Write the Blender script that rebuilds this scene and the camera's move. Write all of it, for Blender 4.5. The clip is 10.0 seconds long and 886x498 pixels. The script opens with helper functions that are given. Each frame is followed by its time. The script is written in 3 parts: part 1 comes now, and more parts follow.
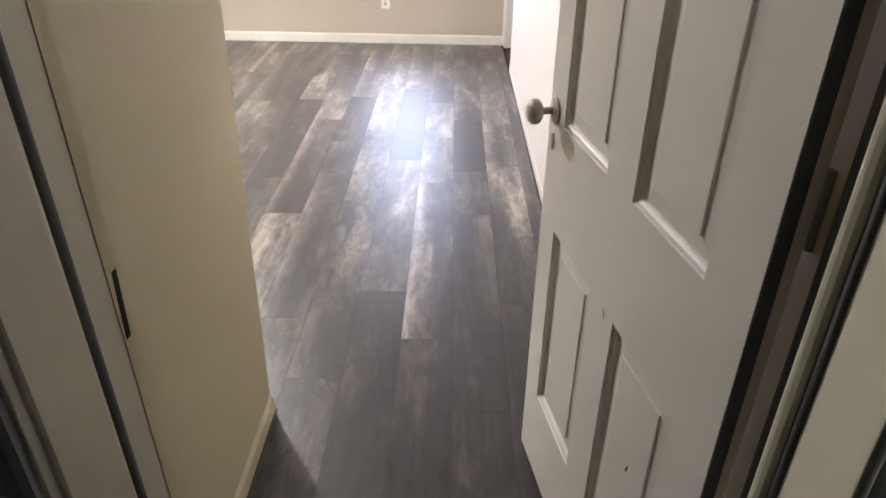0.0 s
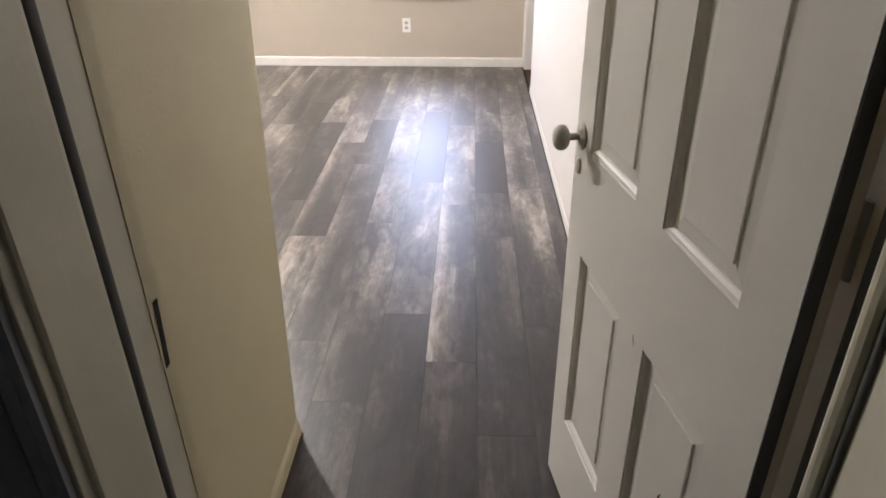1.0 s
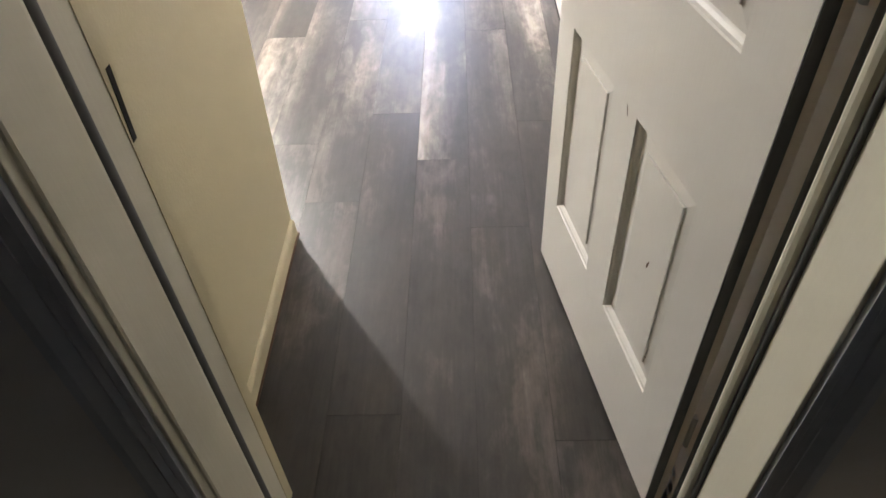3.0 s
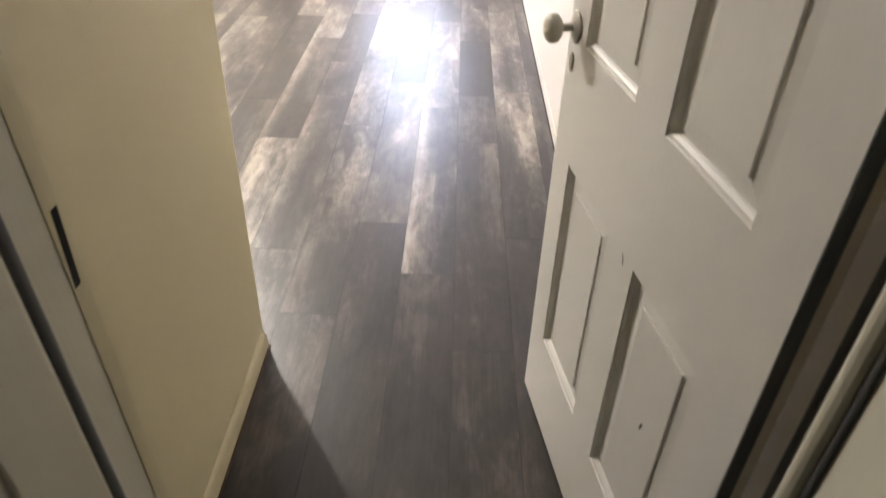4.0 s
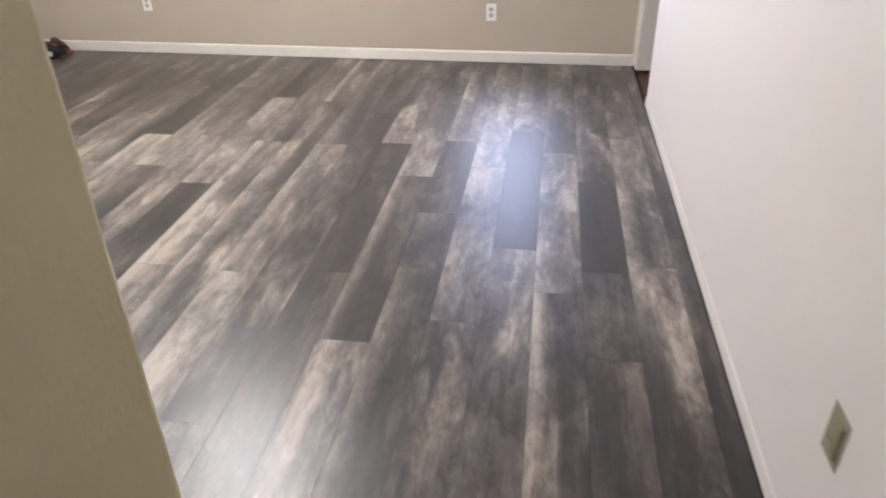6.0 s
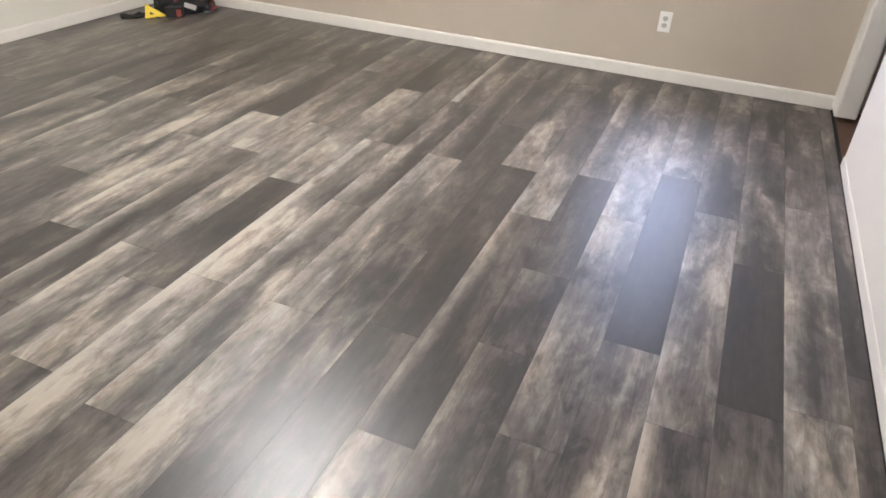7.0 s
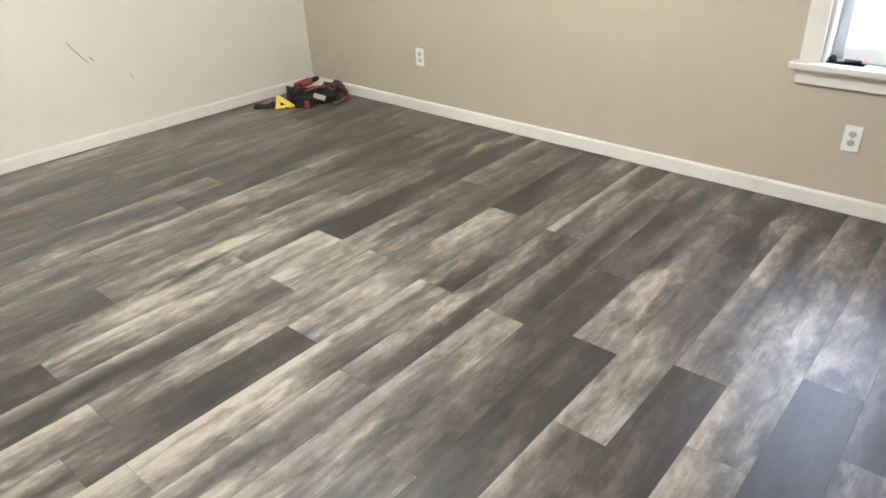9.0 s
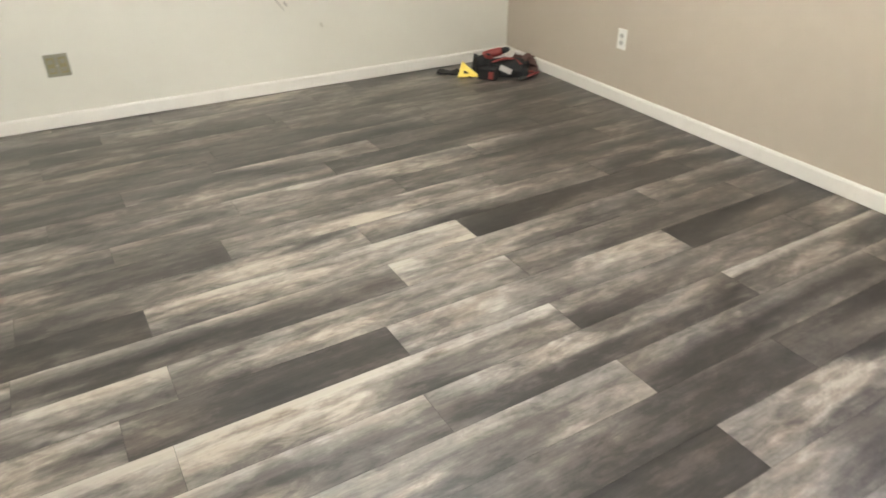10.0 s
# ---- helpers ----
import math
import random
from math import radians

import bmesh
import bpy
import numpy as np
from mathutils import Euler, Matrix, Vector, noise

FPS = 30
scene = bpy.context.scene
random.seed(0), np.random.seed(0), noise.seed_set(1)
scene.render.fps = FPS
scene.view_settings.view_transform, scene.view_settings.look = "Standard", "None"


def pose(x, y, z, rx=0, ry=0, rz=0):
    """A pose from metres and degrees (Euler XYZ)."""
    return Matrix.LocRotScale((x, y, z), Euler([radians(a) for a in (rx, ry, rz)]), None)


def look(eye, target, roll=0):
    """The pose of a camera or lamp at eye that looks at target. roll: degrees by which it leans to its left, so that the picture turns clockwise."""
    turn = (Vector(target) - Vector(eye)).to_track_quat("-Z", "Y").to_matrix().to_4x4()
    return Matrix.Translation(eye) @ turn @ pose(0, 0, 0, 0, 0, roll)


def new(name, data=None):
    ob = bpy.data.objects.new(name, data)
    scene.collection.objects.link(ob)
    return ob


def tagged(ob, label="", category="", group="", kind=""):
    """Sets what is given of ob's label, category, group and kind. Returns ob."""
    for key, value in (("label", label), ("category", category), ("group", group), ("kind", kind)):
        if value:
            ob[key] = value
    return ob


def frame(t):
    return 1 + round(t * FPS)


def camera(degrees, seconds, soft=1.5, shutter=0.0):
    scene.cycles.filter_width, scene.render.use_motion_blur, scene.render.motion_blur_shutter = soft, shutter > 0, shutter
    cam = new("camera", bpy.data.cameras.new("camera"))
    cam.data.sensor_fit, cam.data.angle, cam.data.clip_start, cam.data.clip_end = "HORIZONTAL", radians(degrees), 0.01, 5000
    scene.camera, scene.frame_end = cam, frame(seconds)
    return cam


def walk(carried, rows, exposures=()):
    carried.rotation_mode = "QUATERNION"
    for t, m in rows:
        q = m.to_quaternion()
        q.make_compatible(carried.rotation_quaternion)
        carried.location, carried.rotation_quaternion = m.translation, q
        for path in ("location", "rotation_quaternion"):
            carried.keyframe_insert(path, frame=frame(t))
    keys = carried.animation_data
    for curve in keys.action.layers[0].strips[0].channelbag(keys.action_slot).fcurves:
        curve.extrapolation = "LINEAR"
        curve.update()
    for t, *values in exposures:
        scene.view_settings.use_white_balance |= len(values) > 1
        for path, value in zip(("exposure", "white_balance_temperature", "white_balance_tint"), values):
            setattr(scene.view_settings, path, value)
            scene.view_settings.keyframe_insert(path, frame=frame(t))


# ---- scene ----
cam = camera(66.5, 10.0, 1.6, 0.25)
PATH = [
    (0, (-0.112, 0.139, 1.384), (-0.135, 1.867, 0.376), 0.4),
    (0.5, (-0.123, 0.135, 1.400), (-0.169, 1.898, 0.455), 0.0),
    (1, (-0.129, 0.137, 1.399), (-0.209, 1.891, 0.441), -0.7),
    (1.5, (-0.116, 0.145, 1.372), (-0.219, 1.795, 0.246), -2.0),
    (1.7, (-0.112, 0.146, 1.361), (-0.217, 1.761, 0.187), -2.0),
    (2, (-0.113, 0.144, 1.346), (-0.211, 1.687, 0.077), -3.0),
    (3.3, (-0.115, 0.133, 1.321), (-0.172, 1.568, -0.072), -2.7),
    (3.5, (-0.113, 0.143, 1.323), (-0.161, 1.666, 0.027), -1.5),
    (4, (-0.113, 0.251, 1.334), (-0.140, 1.859, 0.145), 1.3),
    (4.2, (-0.103, 0.337, 1.349), (-0.159, 2.011, 0.256), 1.7),
    (4.5, (-0.081, 0.489, 1.342), (-0.319, 2.161, 0.271), -2.7),
    (4.7, (-0.074, 0.554, 1.355), (-0.349, 2.231, 0.302), -4.1),
    (5, (-0.095, 0.639, 1.354), (-0.403, 2.311, 0.301), -3.1),
    (5.3, (-0.156, 0.805, 1.339), (-0.475, 2.487, 0.305), -1.6),
    (5.5, (-0.198, 0.907, 1.379), (-0.398, 2.605, 0.342), -0.7),
    (5.7, (-0.224, 1.021, 1.378), (-0.432, 2.716, 0.338), 0.4),
    (6, (-0.266, 1.187, 1.365), (-0.545, 2.873, 0.326), -1.6),
    (6.2, (-0.278, 1.345, 1.376), (-0.742, 2.989, 0.333), -3.7),
    (7.3, (-0.343, 1.901, 1.318), (-0.981, 3.434, 0.204), 2.4),
    (7.5, (-0.372, 1.985, 1.351), (-0.974, 3.511, 0.206), 1.7),
    (8, (-0.386, 2.263, 1.322), (-1.042, 3.758, 0.167), -1.0),
    (8.2, (-0.339, 2.376, 1.303), (-1.230, 3.763, 0.175), -3.9),
    (8.5, (-0.220, 2.554, 1.383), (-1.262, 3.845, 0.265), -4.6),
    (8.7, (-0.175, 2.649, 1.361), (-1.287, 3.969, 0.348), -3.8),
    (9, (-0.186, 2.743, 1.396), (-1.353, 4.051, 0.434), -2.8),
    (9.5, (-0.190, 2.938, 1.403), (-1.395, 4.192, 0.415), 0.6),
    (9.8, (-0.299, 3.040, 1.345), (-1.706, 4.062, 0.354), -1.0),
    (10, (-0.353, 3.150, 1.330), (-1.840, 4.014, 0.309), -0.7),
]
EXPOSURES = [(0.0, 3.78, 6300, 16), (1.0, 3.68, 6300, 16), (2.0, 4.1, 6300, 15), (3.5, 4.5, 6450, 13), (4.0, 4.08, 6600, 14), (4.5, 3.62, 6600, 14), (5.0, 3.55, 6500, 14),
             (5.5, 3.34, 6300, 16), (6.2, 3.3, 6100, 17), (7.5, 3.38, 6200, 10), (8.5, 3.42, 6150, 7), (9.5, 3.4, 6250, 5), (10.0, 3.38, 6350, 7)]
walk(cam, [(t, look(eye, target, roll)) for t, eye, target, roll in PATH], EXPOSURES)

# ---- world and light ----
world = bpy.data.worlds.new("sky")
scene.world = world
world.use_nodes = True
wn = world.node_tree.nodes
sky = wn.new("ShaderNodeTexSky")
sky.sky_type = "NISHITA"
sky.sun_disc = False
sky.sun_elevation, sky.sun_rotation = radians(40), radians(200)
wn["Background"].inputs["Strength"].default_value = 0.15
world.node_tree.links.new(sky.outputs["Color"], wn["Background"].inputs["Color"])
sun = new("sun", bpy.data.lights.new("sun", "SUN"))
sun.data.energy, sun.data.angle, sun.data.color = 2.0, radians(0.5), (1.0, 0.95, 0.88)
sun.matrix_world = look((0, -6, 8), (0, 0, 0))
DOME_GLOW = 165.0
DAY_WATTS = 1.45


# ---- materials ----
class Nodes:
    """A small writer of node materials."""

    def __init__(self, name):
        self.mat = bpy.data.materials.new(name)
        self.mat.use_nodes = True
        self.tree = self.mat.node_tree
        self.bsdf = self.tree.nodes["Principled BSDF"]

    def add(self, kind, **inputs):
        n = self.tree.nodes.new("ShaderNode" + kind)
        for k, v in inputs.items():
            n.inputs[k.replace("_", " ")].default_value = v
        return n

    def link(self, a, b):
        self.tree.links.new(a, b)

    def coords(self, scale, random_shift=False, source="Object"):
        tc = self.add("TexCoord")
        m = self.add("Mapping")
        m.inputs["Scale"].default_value = scale
        self.link(tc.outputs[source], m.inputs["Vector"])
        if random_shift:
            info = self.add("ObjectInfo")
            mul = self.add("VectorMath")
            mul.operation = "MULTIPLY"
            mul.inputs[1].default_value = (37.0, 91.0, 53.0)
            comb = self.add("CombineXYZ")
            for i in range(3):
                self.link(info.outputs["Random"], comb.inputs[i])
            self.link(comb.outputs[0], mul.inputs[0])
            self.link(mul.outputs[0], m.inputs["Location"])
        return m.outputs["Vector"]

    def noise(self, vec, scale, detail=3.0, rough=0.55):
        n = self.add("TexNoise", Scale=scale, Detail=detail, Roughness=rough)
        self.link(vec, n.inputs["Vector"])
        return n.outputs["Fac"]

    def ramp(self, fac, stops):
        r = self.add("ValToRGB")
        e = r.color_ramp.elements
        while len(e) < len(stops):
            e.new(0.5)
        for el, (p, c) in zip(e, stops):
            el.position, el.color = p, (*c, 1.0)
        self.link(fac, r.inputs["Fac"])
        return r.outputs["Color"]

    def math(self, op, a, b=0.5):
        m = self.add("Math")
        m.operation = op
        for i, v in enumerate((a, b)):
            if isinstance(v, (int, float)):
                m.inputs[i].default_value = v
            else:
                self.link(v, m.inputs[i])
        return m.outputs[0]

    def mix(self, fac, a, b, kind="MIX"):
        m = self.add("Mix")
        m.data_type, m.blend_type = "RGBA", kind
        for sock, v in ((m.inputs[0], fac), (m.inputs[6], a), (m.inputs[7], b)):
            if isinstance(v, (int, float)):
                sock.default_value = v
            elif isinstance(v, tuple):
                sock.default_value = (*v, 1.0)
            else:
                self.link(v, sock)
        return m.outputs[2]

    def bump(self, height, strength, distance):
        b = self.add("Bump", Strength=strength, Distance=distance)
        self.link(height, b.inputs["Height"])
        self.link(b.outputs[0], self.bsdf.inputs["Normal"])

    def put(self, **inputs):
        for k, v in inputs.items():
            sock = self.bsdf.inputs[k.replace("_", " ")]
            if isinstance(v, (int, float)):
                sock.default_value = v
            elif isinstance(v, tuple):
                sock.default_value = (*v, 1.0)
            else:
                self.link(v, sock)
        return self.mat


def wall_paint(name, colour, dirt, rough=0.6, peel=0.2):
    """Rolled wall paint with a light orange-peel relief and faint grime."""
    n = Nodes(name)
    v = n.coords((1, 1, 1))
    blotch = n.noise(v, 1.7, 4)
    fine = n.noise(v, 26, 3)
    c = n.mix(n.math("MULTIPLY", blotch, 0.5), colour, dirt)
    c = n.mix(n.math("MULTIPLY", fine, 0.16), c, tuple(x * 0.8 for x in colour))
    n.bump(n.noise(v, 130, 3, 0.6), peel, 0.0025)
    return n.put(Base_Color=c, Roughness=rough)


def plain(name, colour, rough=0.5, metal=0.0, vary=0.25, scale=30.0, bump=0.1):
    n = Nodes(name)
    v = n.coords((1, 1, 1))
    f = n.noise(v, scale, 4)
    c = n.mix(n.math("MULTIPLY", f, vary), colour, tuple(x * 0.55 for x in colour))
    if bump:
        n.bump(n.noise(v, scale * 5, 2), bump, 0.002)
    return n.put(Base_Color=c, Roughness=rough, Metallic=metal)


def trim_paint(name, colour, grime):
    """Brushed gloss paint on wood: brush streaks along z, chips and grime."""
    n = Nodes(name)
    v = n.coords((1, 1, 1))
    streak = n.noise(n.coords((60, 60, 3)), 3.0, 3)
    spots = n.ramp(n.noise(v, 9, 5, 0.7), [(0.55, (0, 0, 0)), (0.75, (1, 1, 1))])
    c = n.mix(n.math("MULTIPLY", streak, 0.22), colour, grime)
    c = n.mix(n.math("MULTIPLY", spots, 0.25), c, grime)
    n.bump(streak, 0.12, 0.002)
    return n.put(Base_Color=c, Roughness=0.42)


def plank_vinyl():
    """Printed weathered-oak vinyl. The board's colour holds its print and, by the entry and right wall, some painted
    shade and haze: tone at its near end, tone at its far end, pale sapwood along its left edge.
    """
    n = Nodes("plank_vinyl")
    info = n.add("ObjectInfo")
    sep = n.add("SeparateColor")
    n.link(info.outputs["Color"], sep.inputs[0])
    place = n.add("SeparateXYZ")
    n.link(n.add("TexCoord").outputs["Generated"], place.inputs[0])
    across, along = place.outputs[0], place.outputs[1]

    def print_noise(scale, detail, rough, distortion):
        t = n.add("TexNoise", Scale=1.0, Detail=detail, Roughness=rough, Distortion=distortion)
        n.link(n.coords(scale, True), t.inputs["Vector"])
        return n.math("SUBTRACT", t.outputs[0], 0.5)

    cloud = print_noise((6.0, 1.7, 1), 2.5, 0.55, 0.5)
    puff = print_noise((17, 6.0, 1), 5, 0.64, 0.9)
    streak = print_noise((14, 0.8, 1), 3, 0.55, 0.5)
    figure = print_noise((55, 3.0, 1), 3, 0.6, 0.4)
    grain = n.noise(n.coords((170, 7.0, 1), True), 1.0, 4, 0.65)
    smudge = n.noise(n.coords((34, 15, 1), True), 1.0, 5, 0.7)
    # tone from end to end, the change wavering with the figure
    t = n.math("ADD", along, n.math("MULTIPLY", cloud, 1.3))
    t = n.math("MULTIPLY", n.math("SUBTRACT", t, 0.2), 1.65)
    blend = n.add("Clamp")
    n.link(t, blend.inputs[0])
    span = n.math("SUBTRACT", sep.outputs[1], sep.outputs[0])
    tone = n.math("ADD", sep.outputs[0], n.math("MULTIPLY", span, blend.outputs[0]))
    # light boards are lively, near-black ones plain
    lively = n.math("MINIMUM", n.math("ADD", n.math("MULTIPLY", tone, 2.3), 0.05), 1.0)
    busy = n.ramp(n.noise(n.coords((3.2, 1.2, 1), True), 1.0, 2), [(0.36, (0.40, 0.40, 0.40)), (0.64, (1.15, 1.15, 1.15))])
    # pale and dark blotches with feathered but distinct edges
    patch = n.noise(n.coords((8.5, 2.9, 1), True), 1.0, 5, 0.62)
    pale = n.math("MULTIPLY", n.ramp(patch, [(0.54, (0, 0, 0)), (0.61, (1, 1, 1))]), 0.17)
    dark = n.math("MULTIPLY", n.ramp(patch, [(0.38, (1, 1, 1)), (0.45, (0, 0, 0))]), 0.15)
    f = n.math("ADD", n.math("MULTIPLY", cloud, 1.15), n.math("SUBTRACT", pale, dark))
    f = n.math("ADD", f, n.math("MULTIPLY", puff, busy))
    f = n.math("ADD", f, n.math("MULTIPLY", streak, 0.6))
    f = n.math("ADD", n.math("MULTIPLY", f, lively), tone)
    f = n.math("ADD", f, n.math("MULTIPLY", figure, 0.20))
    f = n.math("ADD", f, n.math("MULTIPLY", n.math("SUBTRACT", smudge, 0.5), 0.30))
    f = n.math("ADD", f, n.math("MULTIPLY", n.math("SUBTRACT", grain, 0.5), 0.16))
    sap = n.ramp(n.math("ADD", across, n.math("ADD", n.math("MULTIPLY", streak, 0.5), n.math("MULTIPLY", cloud, 0.7))), [(0.13, (1, 1, 1)), (0.36, (0, 0, 0))])
    f = n.math("ADD", f, n.math("MULTIPLY", sap, n.math("MULTIPLY", sep.outputs[2], 0.5)))
    c = n.ramp(f, [(0.0, (0.013, 0.0115, 0.011)), (0.25, (0.034, 0.030, 0.028)), (0.50, (0.098, 0.088, 0.081)), (0.75, (0.215, 0.199, 0.182)), (1.0, (0.37, 0.35, 0.322))])
    umber = n.ramp(n.noise(n.coords((8, 1.9, 1), True), 1.0, 3), [(0.40, (0.12, 0.12, 0.12)), (0.66, (0.68, 0.68, 0.68))])
    warm = n.mix(umber, c, (1.0, 0.87, 0.735), "MULTIPLY")
    vor = n.add("TexVoronoi", Scale=1.0, Randomness=1.0)
    n.link(n.coords((7.0, 2.6, 1), True), vor.inputs["Vector"])
    pick = n.add("SeparateColor")
    n.link(vor.outputs["Color"], pick.inputs[0])
    ring = n.math("ADD", vor.outputs["Distance"], n.math("MULTIPLY", n.math("SUBTRACT", smudge, 0.5), 0.20))
    knots = n.ramp(ring, [(0.02, (0.26, 0.22, 0.20)), (0.07, (0.60, 0.56, 0.54)), (0.13, (1, 1, 1))])
    c = n.mix(n.math("MULTIPLY", n.math("GREATER_THAN", pick.outputs[0], 0.5), 0.85), warm, knots, "MULTIPLY")
    weave = n.ramp(n.math("ADD", n.math("MULTIPLY", grain, 0.55), n.math("MULTIPLY", smudge, 0.45)), [(0.3, (0.80, 0.79, 0.78)), (0.62, (1.06, 1.06, 1.06))])
    c = n.mix(0.8, c, weave, "MULTIPLY")
    n.bump(n.math("ADD", grain, n.math("MULTIPLY", figure, 0.6)), 0.12, 0.001)
    rough = n.math("ADD", n.math("MULTIPLY", grain, 0.10), 0.325)
    mat = n.put(Base_Color=c, Roughness=0.9, Specular_IOR_Level=0.0)
    gloss = n.add("BsdfAnisotropic")
    gloss.distribution = "GGX"
    gloss.inputs["Color"].default_value = (1, 1, 1, 1)
    n.link(rough, gloss.inputs["Roughness"])
    fres = n.add("Fresnel", IOR=1.53)
    normal = n.bsdf.inputs["Normal"].links[0].from_socket
    n.link(normal, gloss.inputs["Normal"])
    n.link(normal, fres.inputs["Normal"])
    mixed = n.add("MixShader")
    n.link(fres.outputs[0], mixed.inputs[0])
    n.link(n.bsdf.outputs[0], mixed.inputs[1])
    n.link(gloss.outputs[0], mixed.inputs[2])
    n.link(mixed.outputs[0], n.tree.nodes["Material Output"].inputs["Surface"])
    return mat


M_PLANK = plank_vinyl()
M_BED = plain("dark_subfloor", (0.02, 0.018, 0.017), 0.9)
M_TAN = wall_paint("tan_wall_paint", (0.485, 0.422, 0.346), (0.44, 0.38, 0.308), 0.55)
M_CREAM = wall_paint("cream_wall_paint", (0.69, 0.665, 0.59), (0.63, 0.60, 0.525), 0.6)
M_WHITE = wall_paint("white_wall_paint", (0.74, 0.70, 0.66), (0.69, 0.65, 0.60), 0.6)
M_YELLOW = wall_paint("yellowed_cream_paint", (0.635, 0.57, 0.375), (0.565, 0.495, 0.315), 0.55)
M_CEIL = wall_paint("ceiling_paint", (0.78, 0.76, 0.72), (0.72, 0.70, 0.66), 0.8)
M_TRIM = trim_paint("white_trim_paint", (0.74, 0.71, 0.66), (0.50, 0.46, 0.40))
M_JAMB = trim_paint("grey_cream_jamb_paint", (0.70, 0.67, 0.55), (0.55, 0.51, 0.40))
M_DOOR = trim_paint("off_white_door_paint", (0.74, 0.72, 0.68), (0.60, 0.57, 0.52))
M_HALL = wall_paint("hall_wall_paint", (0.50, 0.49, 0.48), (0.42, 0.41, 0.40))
# white trim given the unlit hall's cool shade as its colour
M_SHADETRIM = trim_paint("shade_tinted_hall_trim", (0.40, 0.42, 0.46), (0.26, 0.27, 0.30))
M_PATCHGREY = plain("pale_grey_patch", (0.50, 0.47, 0.46), 0.7, 0, 0.3, 60, 0)
# near-black for the hinge gap's shade, and for the pliers' steel
M_SHADESTEEL = plain("gap_shade_and_dark_steel", (0.09, 0.09, 0.086), 0.7, 0, 0.4, 40)
# two greys that stand for shade in the grooves beside the stops
M_GROOVE = plain("grey_groove_shade", (0.15, 0.15, 0.147), 1.0, 0, 0.3, 50, 0)
M_GROOVEDARK = plain("dark_groove_shade", (0.10, 0.10, 0.098), 0.7, 0, 0.3, 50, 0)
M_HINGEBROWN = trim_paint("light_brown_hinge_trim", (0.80, 0.68, 0.53), (0.58, 0.46, 0.33))
M_NICKEL = plain("worn_nickel", (0.52, 0.48, 0.40), 0.32, 1.0, 0.35, 60)
M_KNOB = plain("dull_painted_knob", (0.60, 0.57, 0.49), 0.38, 0.0, 0.45, 45, 0.2)
M_PLASTIC = plain("white_plastic", (0.80, 0.79, 0.76), 0.35, 0, 0.05, 40, 0)
M_SLOT = plain("black_void", (0.012, 0.011, 0.010), 0.9, 0, 0.1)
M_BARE = plain("bare_brown_wood", (0.12, 0.066, 0.038), 0.8, 0, 0.5, 14, 0.3)
M_BLACK = plain("black_nylon", (0.010, 0.010, 0.011), 0.8, 0, 0.3, 80, 0.4)
M_RED = plain("red_plastic", (0.25, 0.04, 0.035), 0.5, 0, 0.2, 30, 0)
M_YPLAST = plain("yellow_plastic", (0.75, 0.55, 0.03), 0.4, 0, 0.15, 20, 0)
M_GREYP = plain("grey_brown_canvas", (0.10, 0.052, 0.042), 0.8, 0, 0.6, 40, 0.3)
M_BRASS = plain("dull_brass_and_dust", (0.33, 0.29, 0.16), 0.6, 0.3, 0.6, 120, 0.3)
M_BOX = plain("box_grey", (0.30, 0.285, 0.22), 0.8, 0, 0.5, 90, 0.3)
M_SOCKET = plain("greyed_socket_plastic", (0.50, 0.49, 0.46), 0.4, 0, 0.15, 60, 0)
M_VINYL = plain("white_window_vinyl", (0.78, 0.80, 0.82), 0.35, 0, 0.08, 30, 0)
M_PINK = plain("pink_paper", (0.70, 0.25, 0.28), 0.6, 0, 0.1)
M_NAVY = plain("navy_plastic", (0.02, 0.022, 0.05), 0.4, 0, 0.1)
M_SCUFF = plain("dark_scuff", (0.27, 0.25, 0.215), 0.8, 0, 0.6, 150, 0)
M_PATCH = plain("filled_dent", (0.55, 0.515, 0.435), 0.75, 0, 0.3, 120, 0.3)


def glass_material():
    n = Nodes("clear_glass")
    return n.put(Base_Color=(1.0, 1.0, 1.0), Roughness=0.02, Transmission_Weight=1.0, IOR=1.05)


def glow_material(name, colour, strength):
    n = Nodes(name)
    return n.put(Base_Color=(0.8, 0.8, 0.8), Emission_Color=colour, Emission_Strength=strength)


M_GLASS = glass_material()
M_DOME = glow_material("lit_frosted_bulb", (1.0, 0.965, 0.90), DOME_GLOW)


# ---- mesh helpers ----
def mesh_object(name, bm, material, parent=None, label="", smooth=False):
    bmesh.ops.recalc_face_normals(bm, faces=bm.faces)
    me = bpy.data.meshes.new(name)
    bm.to_mesh(me)
    bm.free()
    me.materials.append(material)
    if smooth:
        me.polygons.foreach_set("use_smooth", [True] * len(me.polygons))
    ob = new(name, me)
    if parent is not None:
        ob.parent = parent
    if label:
        ob["label"] = label
    return ob


def part(name, bm, material, parent, label="", smooth=False):
    return mesh_object(name, bm, material, parent, label, smooth)


def add_box(bm, x0, y0, z0, x1, y1, z1, bevel=0.0, m=None, segments=2):
    r = bmesh.ops.create_cube(bm, size=1.0)
    vs = r["verts"]
    for v in vs:
        v.co = Vector((x0 + (v.co.x + 0.5) * (x1 - x0), y0 + (v.co.y + 0.5) * (y1 - y0), z0 + (v.co.z + 0.5) * (z1 - z0)))
    if bevel:
        es = list({e for v in vs for e in v.link_edges})
        out = bmesh.ops.bevel(bm, geom=es, offset=bevel, segments=segments, profile=0.6, affect="EDGES")
        vs = list({v for f in out["faces"] for v in f.verts} | {v for v in vs if v.is_valid})
    if m is not None:
        bmesh.ops.transform(bm, matrix=m, verts=vs)
    return vs


def box(*a, **k):
    bm = bmesh.new()
    add_box(bm, *a, **k)
    return bm


